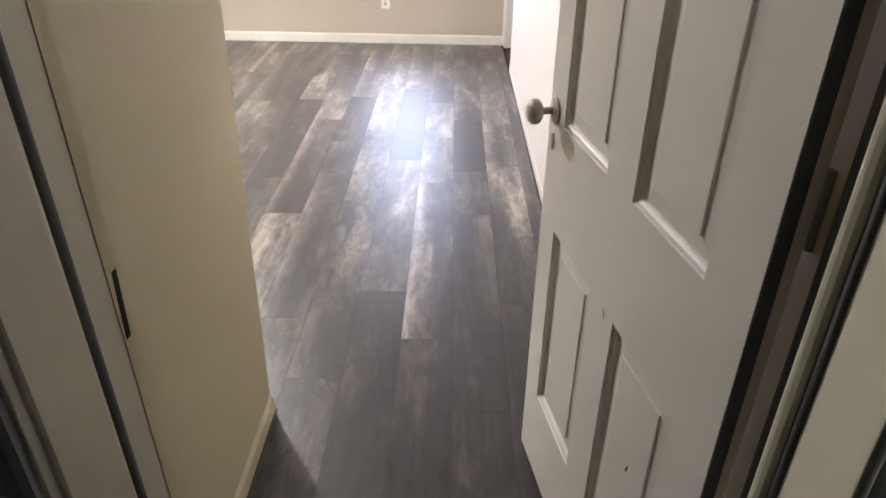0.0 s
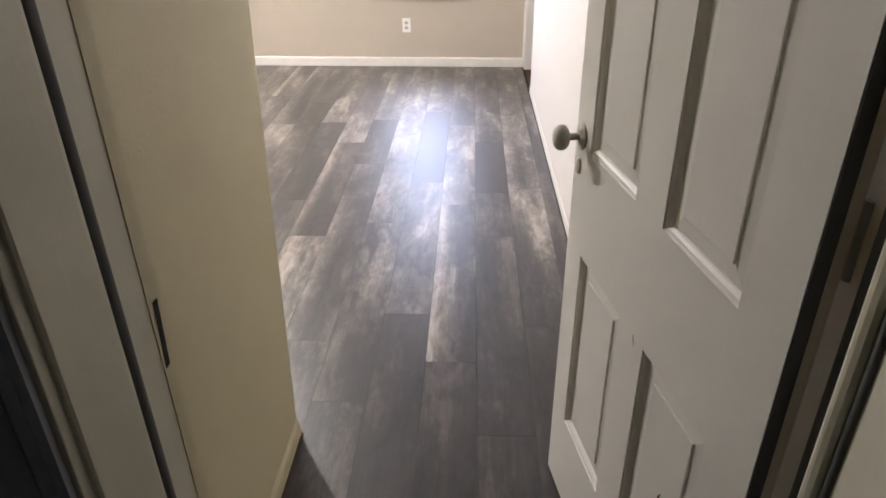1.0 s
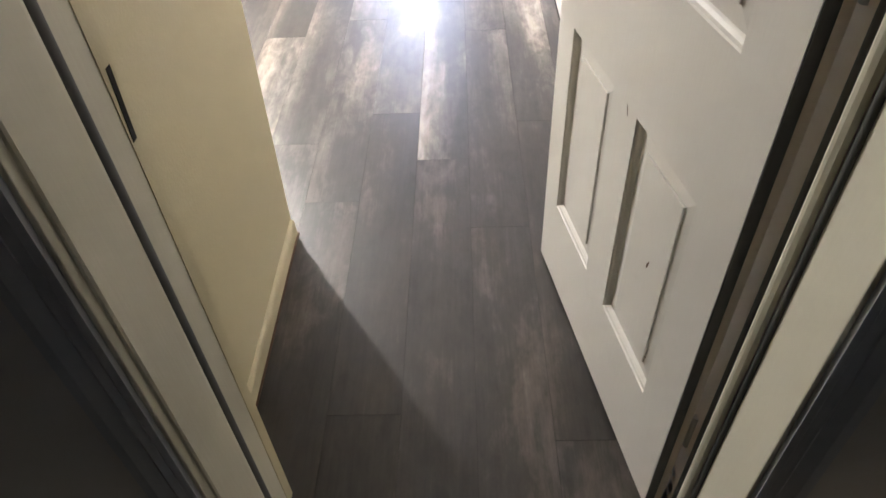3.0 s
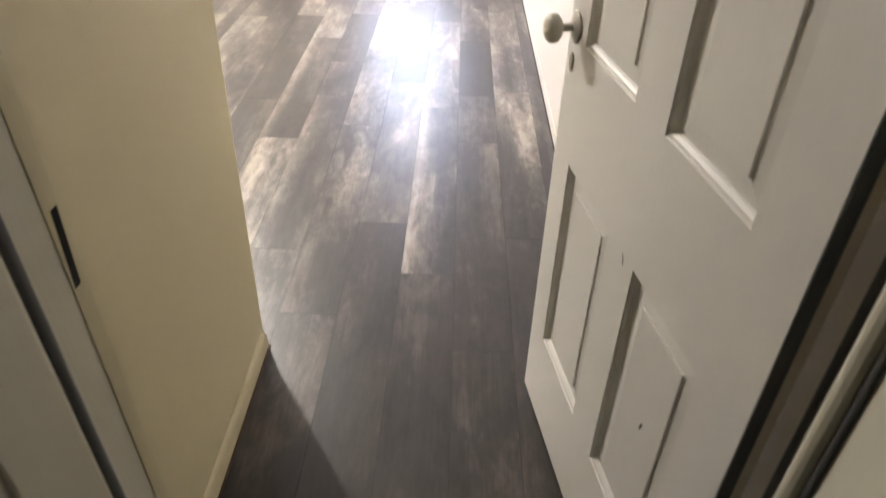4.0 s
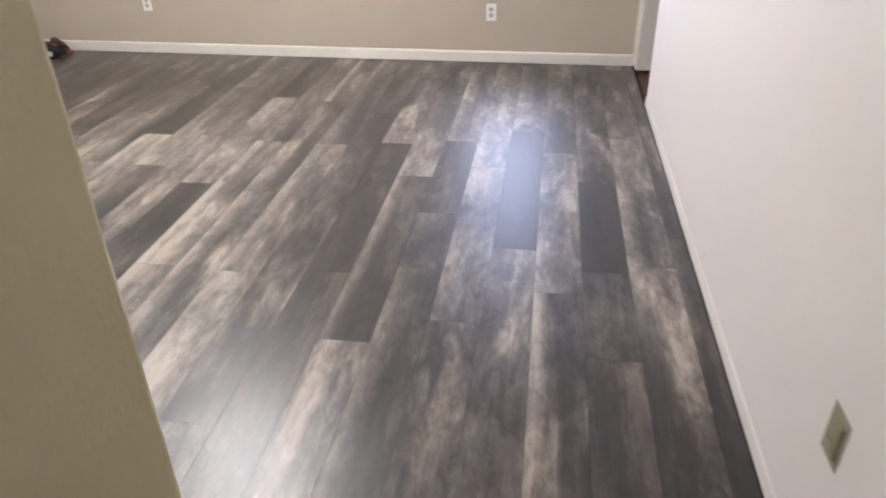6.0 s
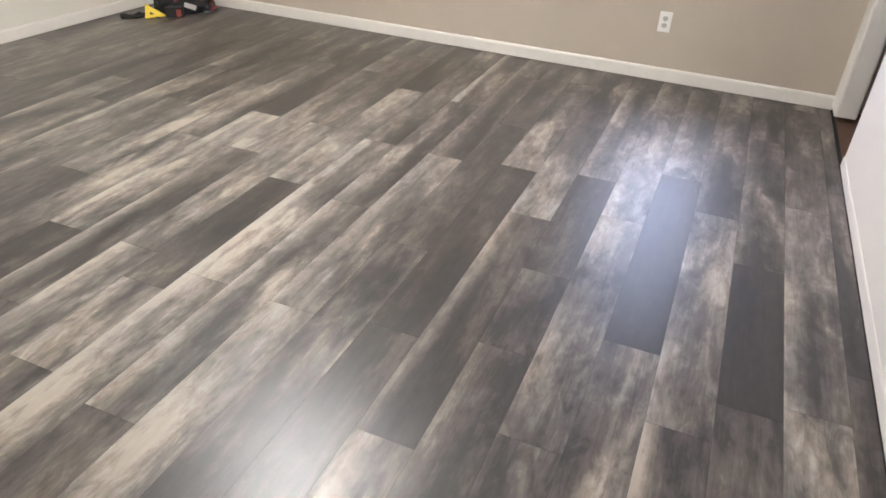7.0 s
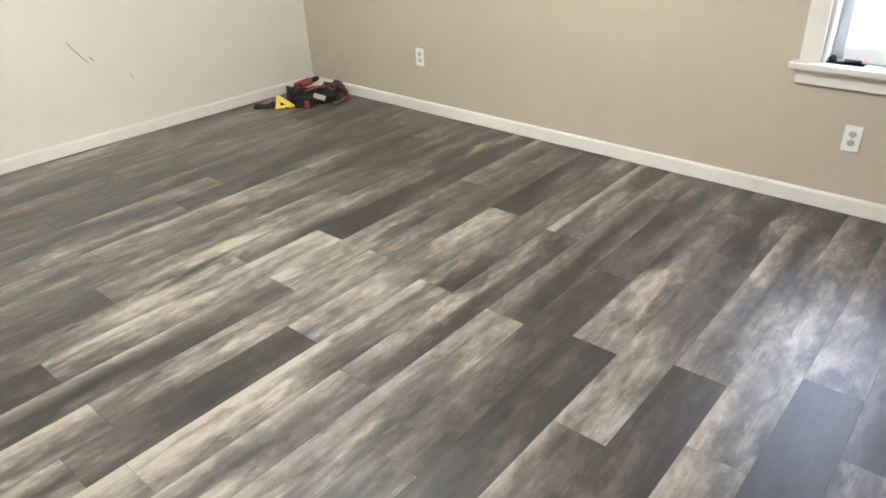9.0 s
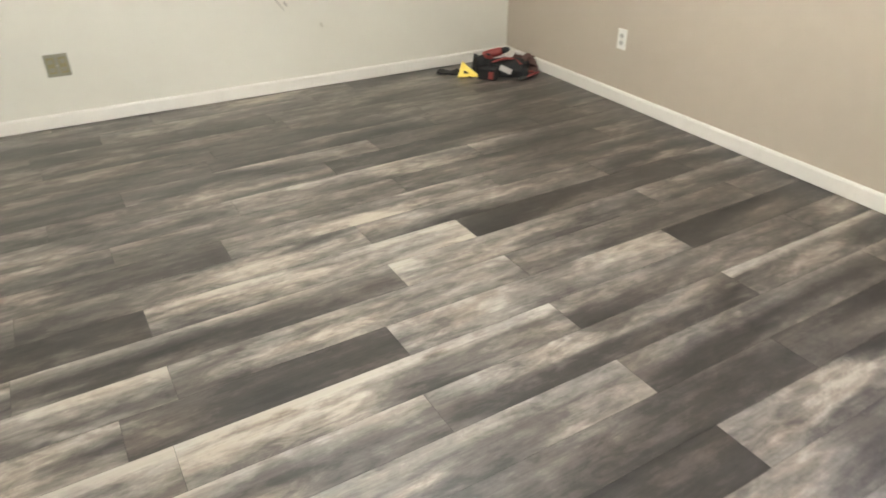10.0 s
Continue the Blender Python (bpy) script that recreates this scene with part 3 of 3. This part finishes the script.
# ---- things left in the far corner ----
def tube(points, radius, steps=8, rings=6):
    """A round bar along a smooth line through the points."""
    cv = bpy.data.curves.new("bar", "CURVE")
    cv.dimensions, cv.bevel_depth, cv.bevel_resolution, cv.use_fill_caps = "3D", radius, 3, True
    sp = cv.splines.new("BEZIER")
    sp.bezier_points.add(len(points) - 1)
    for b, p in zip(sp.bezier_points, points):
        b.co, b.handle_left_type, b.handle_right_type = p, "AUTO", "AUTO"
    ob = bpy.data.objects.new("bar", cv)
    me = bpy.data.meshes.new_from_object(ob)
    bm = bmesh.new()
    bm.from_mesh(me)
    bpy.data.objects.remove(ob)
    bpy.data.curves.remove(cv)
    bpy.data.meshes.remove(me)
    return bm


def slumped(bm, amount, scale, seed):
    """Pushes a soft thing's surface in and out, keeping its underside on the floor."""
    for v in bm.verts:
        d = noise.noise_vector(v.co * scale + Vector((seed, 0, 0))) * amount
        v.co += Vector((d.x, d.y, d.z * min(1.0, max(0.0, v.co.z / 0.03))))
    return bm


def soft_box(w, d, h, cuts, round_off):
    bm = bmesh.new()
    bmesh.ops.create_cube(bm, size=1.0)
    bmesh.ops.bevel(bm, geom=bm.edges[:], offset=round_off, segments=3, profile=0.7, affect="EDGES")
    bmesh.ops.subdivide_edges(bm, edges=bm.edges[:], cuts=cuts, use_grid_fill=True)
    for v in bm.verts:
        v.co = Vector((v.co.x * w, v.co.y * d, (v.co.z + 0.5) * h))
    return bm


def heap(along, ahead, z=0.0, rx=0, ry=0, turn=0):
    """A place in the heap: metres along it and out from the corner."""
    return pose(-4.12 + 0.61 * along + 0.79 * ahead, 5.74 + 0.79 * along - 0.61 * ahead, z, rx, ry, 52 + turn)


def tool_bag():
    b = tagged(new("tool_bag"), "slumped black nylon tool bag with a white patch", "tool bag")
    b.matrix_world = heap(0.10, -0.01)
    part("body", slumped(soft_box(0.27, 0.17, 0.095, 4, 0.16), 0.035, 13, 3.0), M_BLACK, b, "", True)
    part("strap", tube([(-0.13, -0.03, 0.07), (-0.06, -0.05, 0.108), (0.03, -0.02, 0.112), (0.12, -0.06, 0.072)], 0.008), M_RED, b, "dull red webbing strap", True)
    part("tag", slumped(soft_box(0.085, 0.012, 0.034, 2, 0.1), 0.003, 30, 5.0), M_PATCHGREY, b, "pale label patch").matrix_local = pose(-0.01, -0.104, 0.046, -10, 22, -4)
    return b


def cordless_drill(m, label):
    d = tagged(new("cordless_drill"), label, "drill")
    d.matrix_world = m
    part("body", lathe([(0.016, -0.085), (0.026, -0.080), (0.029, -0.03), (0.028, 0.03), (0.022, 0.05)], 16, pose(0, 0, 0.125, 0, 75, 0)), M_RED, d, "", True)
    part("chuck", lathe([(0.020, 0.05), (0.020, 0.075), (0.012, 0.098), (0.006, 0.103)], 16, pose(0, 0, 0.125, 0, 75, 0)), M_BLACK, d, "black chuck", True)
    part("grip", slumped(soft_box(0.038, 0.042, 0.095, 2, 0.2), 0.004, 30, 2.0), M_BLACK, d, "black rubber grip", True).matrix_local = pose(-0.035, 0, 0.025, 0, 8, 0)
    part("battery", box(-0.085, -0.034, 0.0, 0.02, 0.034, 0.05, bevel=0.009), M_BLACK, d, "black battery block")
    return d


def battery_charger():
    c = tagged(new("battery_charger"), "black battery charger with a red front", "charger")
    c.matrix_world = heap(-0.015, 0.09, 0, 0, 0, -14)
    part("case", slumped(soft_box(0.13, 0.09, 0.075, 3, 0.14), 0.006, 18, 6.0), M_BLACK, c, "", True)
    part("front", box(0.012, -0.049, 0.008, 0.045, -0.044, 0.058, bevel=0.002), M_RED, c, "red front cover")
    part("cord", tube([(-0.06, 0.02, 0.012), (-0.10, 0.03, 0.008), (-0.13, -0.02, 0.007), (-0.10, -0.06, 0.007)], 0.004), M_BLACK, c, "black cord", True)
    return c


def square():
    """A yellow plastic triangle with a raised fence and a small slot, leaning on the drill."""
    q = tagged(new("rafter_square"), "yellow plastic triangular square leaning on a drill", "square")
    q.matrix_world = heap(-0.150, 0.075, 0.003, 58, 0, 8)
    bm = bmesh.new()
    outer = [(-0.075, 0), (0.075, 0), (-0.045, 0.105)]
    inner = [(-0.035, 0.020), (0.005, 0.020), (-0.030, 0.045)]
    lay = []
    for z in (0.0, 0.006):
        lay.append(([bm.verts.new((x, y, z)) for x, y in outer], [bm.verts.new((x, y, z)) for x, y in inner]))
    for o, i in lay:
        for k in range(3):
            bm.faces.new((o[k], o[(k + 1) % 3], i[(k + 1) % 3], i[k]))
    for n in (0, 1):
        for k in range(3):
            bm.faces.new((lay[0][n][k], lay[0][n][(k + 1) % 3], lay[1][n][(k + 1) % 3], lay[1][n][k]))
    part("plate", bm, M_YPLAST, q)
    part("fence", box(-0.075, -0.004, -0.006, 0.075, 0.004, 0.014, bevel=0.0015), M_YPLAST, q)
    return q


def glove():
    bm = bmesh.new()
    bmesh.ops.create_grid(bm, x_segments=24, y_segments=8, size=0.5)
    for v in bm.verts:
        w = noise.noise(Vector((v.co.x * 5, v.co.y * 3, 4.0)))
        v.co = Vector((v.co.x * 0.22, v.co.y * 0.11 * (1 + 0.5 * w) * (1.1 - abs(v.co.x)), 0.014 + 0.012 * w))
    bmesh.ops.solidify(bm, geom=bm.faces[:], thickness=0.008)
    ob = mesh_object("work_glove", bm, M_BLACK, None, "", True)
    ob.matrix_world = heap(-0.265, 0.0)
    return tagged(ob, "flat crumpled black work glove on the floor", "glove")


def tool_pouch():
    p = tagged(new("tool_pouch"), "small slumped black tool pouch with a red flap", "tool pouch")
    p.matrix_world = heap(-0.07, -0.005, 0, 0, 0, 14)
    part("body", slumped(soft_box(0.12, 0.10, 0.125, 4, 0.2), 0.03, 16, 12.0), M_BLACK, p, "", True)
    part("flap", slumped(soft_box(0.075, 0.05, 0.022, 3, 0.2), 0.012, 20, 2.0), M_RED, p, "dull red flap", True).matrix_local = pose(0.035, -0.01, 0.112, 12, 20, 30)
    return p


def rag():
    ob = mesh_object("rag", slumped(soft_box(0.17, 0.13, 0.085, 5, 0.28), 0.05, 19, 8.0), M_GREYP, None, "", True)
    ob.matrix_world = heap(0.20, -0.12)
    return tagged(ob, "crumpled brownish grey rag behind the bag", "rag")


def pliers():
    p = tagged(new("pliers"), "pliers with red grips on the floor", "pliers")
    p.matrix_world = heap(0.235, 0.06, 0.014, 0, 0, 60)
    for y, b in ((-0.012, -0.03), (0.012, 0.03)):
        part("handle", tube([(-0.02, y * 0.5, 0.0), (0.02, y + b * 0.2, 0.004), (0.075, y + b * 0.5, 0.006), (0.115, y + b * 0.3, 0.0)], 0.0085), M_RED, p, "red rubber grip", True)
    part("jaws", slumped(soft_box(0.065, 0.034, 0.014, 2, 0.25), 0.003, 30, 9.0), M_SHADESTEEL, p, "dark steel jaws", True).location = (-0.045, 0, -0.008)
    return p


tool_bag()
cordless_drill(heap(0.012, -0.08, 0, 0, 0, 4) @ Matrix.Scale(1.02, 4), "black and red cordless drill standing on its battery")
battery_charger()
square()
tool_pouch()
glove()
rag()
pliers()

# ---- small things on the window sill ----
pen = tagged(new("marker_pen"), "navy marker pen with a pink cap on the sill", "pen")
pen.matrix_world = FAR @ pose(WX0 + 0.115, 0.035, WZ0 + 0.010, 0, 90, 4)
part("barrel", lathe([(0.006, -0.036), (0.008, -0.032), (0.008, 0.03), (0.006, 0.036)], 14), M_NAVY, pen, "", True)
part("cap", lathe([(0.0085, 0.03), (0.0095, 0.032), (0.0095, 0.042), (0.006, 0.046)], 14), M_PINK, pen, "pink cap", True)
clip = mesh_object("wall_anchor", lathe([(0.006, 0), (0.013, 0.004), (0.015, 0.018), (0.010, 0.027), (0.004, 0.03)], 14), M_BLACK, None, "", True)
clip.matrix_world = FAR @ pose(WX0 + 0.036, 0.03, WZ0)
tagged(clip, "small black plastic plug on the sill", "plug")
slip = mesh_object("paper_slip", box(-0.045, -0.02, 0, 0.045, 0.02, 0.004, bevel=0.001), M_PLASTIC)
slip.matrix_world = FAR @ pose(WX0 + 0.21, 0.005, WZ0, 0, 0, -8)
tagged(slip, "folded white paper slip on the sill", "paper")

# ---- floor ----
floor = structure(mesh_object("floor", box(-5.0, -1.6, -0.06, 0.42, 6.2, -0.0068), M_BED), "grey weathered-oak vinyl plank floor", "floor")
PLANK_W, PLANK_L, PLANK_X0 = 0.169, 1.232, -0.442
GAP = 0.0002
BOARD_ROWS = {}


def board_row(row, joint, boards, cut=None):
    """One row of boards: where an end joint lies, and for the boards counted from it the tones of both ends and the pale edge; cut: a board sawn short and its farther piece."""
    BOARD_ROWS[row] = (joint, boards, cut)


# board 0 of the next four rows is toned lighter for window haze
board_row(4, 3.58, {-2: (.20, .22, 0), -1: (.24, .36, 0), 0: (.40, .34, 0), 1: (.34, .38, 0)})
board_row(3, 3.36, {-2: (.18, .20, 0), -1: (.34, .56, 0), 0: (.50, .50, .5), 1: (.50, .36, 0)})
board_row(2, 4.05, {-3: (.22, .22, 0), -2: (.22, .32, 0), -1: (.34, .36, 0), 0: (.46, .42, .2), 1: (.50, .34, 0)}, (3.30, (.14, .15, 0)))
# boards -3 and -2 of the next four rows carry entry shadow in tone
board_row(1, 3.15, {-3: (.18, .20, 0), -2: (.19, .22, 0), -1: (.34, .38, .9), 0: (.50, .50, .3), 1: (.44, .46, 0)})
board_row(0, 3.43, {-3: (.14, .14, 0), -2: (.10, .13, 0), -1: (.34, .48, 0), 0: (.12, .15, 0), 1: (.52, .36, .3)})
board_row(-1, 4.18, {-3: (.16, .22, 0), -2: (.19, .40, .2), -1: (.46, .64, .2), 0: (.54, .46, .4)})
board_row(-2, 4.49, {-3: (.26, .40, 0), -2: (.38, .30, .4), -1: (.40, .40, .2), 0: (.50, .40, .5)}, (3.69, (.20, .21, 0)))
board_row(-3, 2.81, {-2: (.46, .48, 0), -1: (.53, .61, 0), 0: (.13, .30, .8), 1: (.60, .36, .3), 2: (.40, .40, 0)})
board_row(-4, 4.43, {-2: (.36, .24, 0), -1: (.19, .22, 0), 0: (.53, .41, .2)})
board_row(-5, 3.64, {-2: (.40, .40, 0), -1: (.24, .50, 0), 0: (.29, .37, .1), 1: (.30, .36, 0)})
board_row(-6, 4.39, {-2: (.58, .66, 0), -1: (.51, .59, .5), 0: (.41, .39, .2)})
board_row(-7, 5.05, {-2: (.54, .50, .5), -1: (.53, .43, .2), 0: (.43, .33, 1.0)})
board_row(-8, 4.40, {-2: (.58, .60, .8), -1: (.55, .59, 1.0), 0: (.51, .37, .2)})
board_row(-9, 5.10, {-3: (.49, .49, 0), -2: (.61, .62, .3), -1: (.69, .61, .2), 0: (.19, .21, 0)}, (3.06, (.32, .20, .2)))
board_row(-10, 4.45, {-2: (.67, .67, .2), -1: (.46, .56, .5), 0: (.39, .31, .2)})
board_row(-11, 4.04, {-2: (.57, .63, 0), -1: (.38, .34, .7), 0: (.57, .37, .4)})
board_row(-12, 4.44, {-2: (.43, .31, 0), -1: (.48, .62, .7), 0: (.21, .23, 0)})
board_row(-13, 4.06, {-2: (.55, .51, .3), -1: (.36, .60, .2), 0: (.49, .35, .2)})
board_row(-14, 3.555, {-1: (.48, .34, 0), 0: (.49, .43, .5), 1: (.31, .37, .3)})
board_row(-15, 4.40, {-2: (.53, .53, 0), -1: (.40, .34, .5), 0: (.33, .27, 0)})
board_row(-16, 4.92, {-2: (.51, .51, .3), -1: (.56, .40, .5), 0: (.49, .35, .3)})
board_row(-17, 4.20, {-1: (.42, .34, .2), 0: (.29, .31, 0)})
board_row(-18, 4.51, {-1: (.44, .52, .3), 0: (.25, .27, .2)})
board_row(-19, 3.70, {-1: (.44, .36, 0), 0: (.27, .37, .3)})
plank_rng = random.Random(7)
plank_meshes = {}


def plank_mesh(w, l):
    key = (round(w, 4), round(l, 4))
    if key not in plank_meshes:
        bm = bmesh.new()
        x, y, c = w / 2 - GAP, l / 2 - GAP, 0.0002
        rings = []
        for dx, z in ((0, -0.0065), (0, -0.0004), (c, 0.0)):
            rings.append([bm.verts.new(p) for p in ((-x + dx, -y + dx, z), (x - dx, -y + dx, z), (x - dx, y - dx, z), (-x + dx, y - dx, z))])
        for a, b in zip(rings, rings[1:]):
            for i in range(4):
                bm.faces.new((a[i], a[(i + 1) % 4], b[(i + 1) % 4], b[i]))
        for f in bm.faces:
            f.material_index = 1
        bm.faces.new(rings[-1])
        bmesh.ops.recalc_face_normals(bm, faces=bm.faces)
        me = bpy.data.meshes.new("plank")
        bm.to_mesh(me)
        bm.free()
        me.materials.append(M_PLANK)
        me.materials.append(M_BED)
        plank_meshes[key] = me
    return plank_meshes[key]


for row in range(-26, 5):
    x0 = PLANK_X0 + row * PLANK_W
    x1 = min(x0 + PLANK_W, XR - 0.008)
    start = -1.2 if x1 > XL - 0.1 else YC - 0.09
    joint, boards, cut = BOARD_ROWS.get(row, (3.0 + plank_rng.random() * PLANK_L, {}, None))
    for k in range(math.floor((start - joint) / PLANK_L), 8):
        y0, y1 = joint + k * PLANK_L, joint + (k + 1) * PLANK_L
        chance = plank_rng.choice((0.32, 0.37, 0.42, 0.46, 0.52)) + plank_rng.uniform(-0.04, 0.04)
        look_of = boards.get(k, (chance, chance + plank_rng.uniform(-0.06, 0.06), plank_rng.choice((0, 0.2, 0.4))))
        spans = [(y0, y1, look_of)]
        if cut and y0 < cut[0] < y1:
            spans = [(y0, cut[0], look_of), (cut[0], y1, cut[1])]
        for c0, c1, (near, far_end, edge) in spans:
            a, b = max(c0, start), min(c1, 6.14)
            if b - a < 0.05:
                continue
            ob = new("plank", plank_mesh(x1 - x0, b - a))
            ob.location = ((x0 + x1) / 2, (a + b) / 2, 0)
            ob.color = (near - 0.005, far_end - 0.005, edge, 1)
            ob.parent = floor
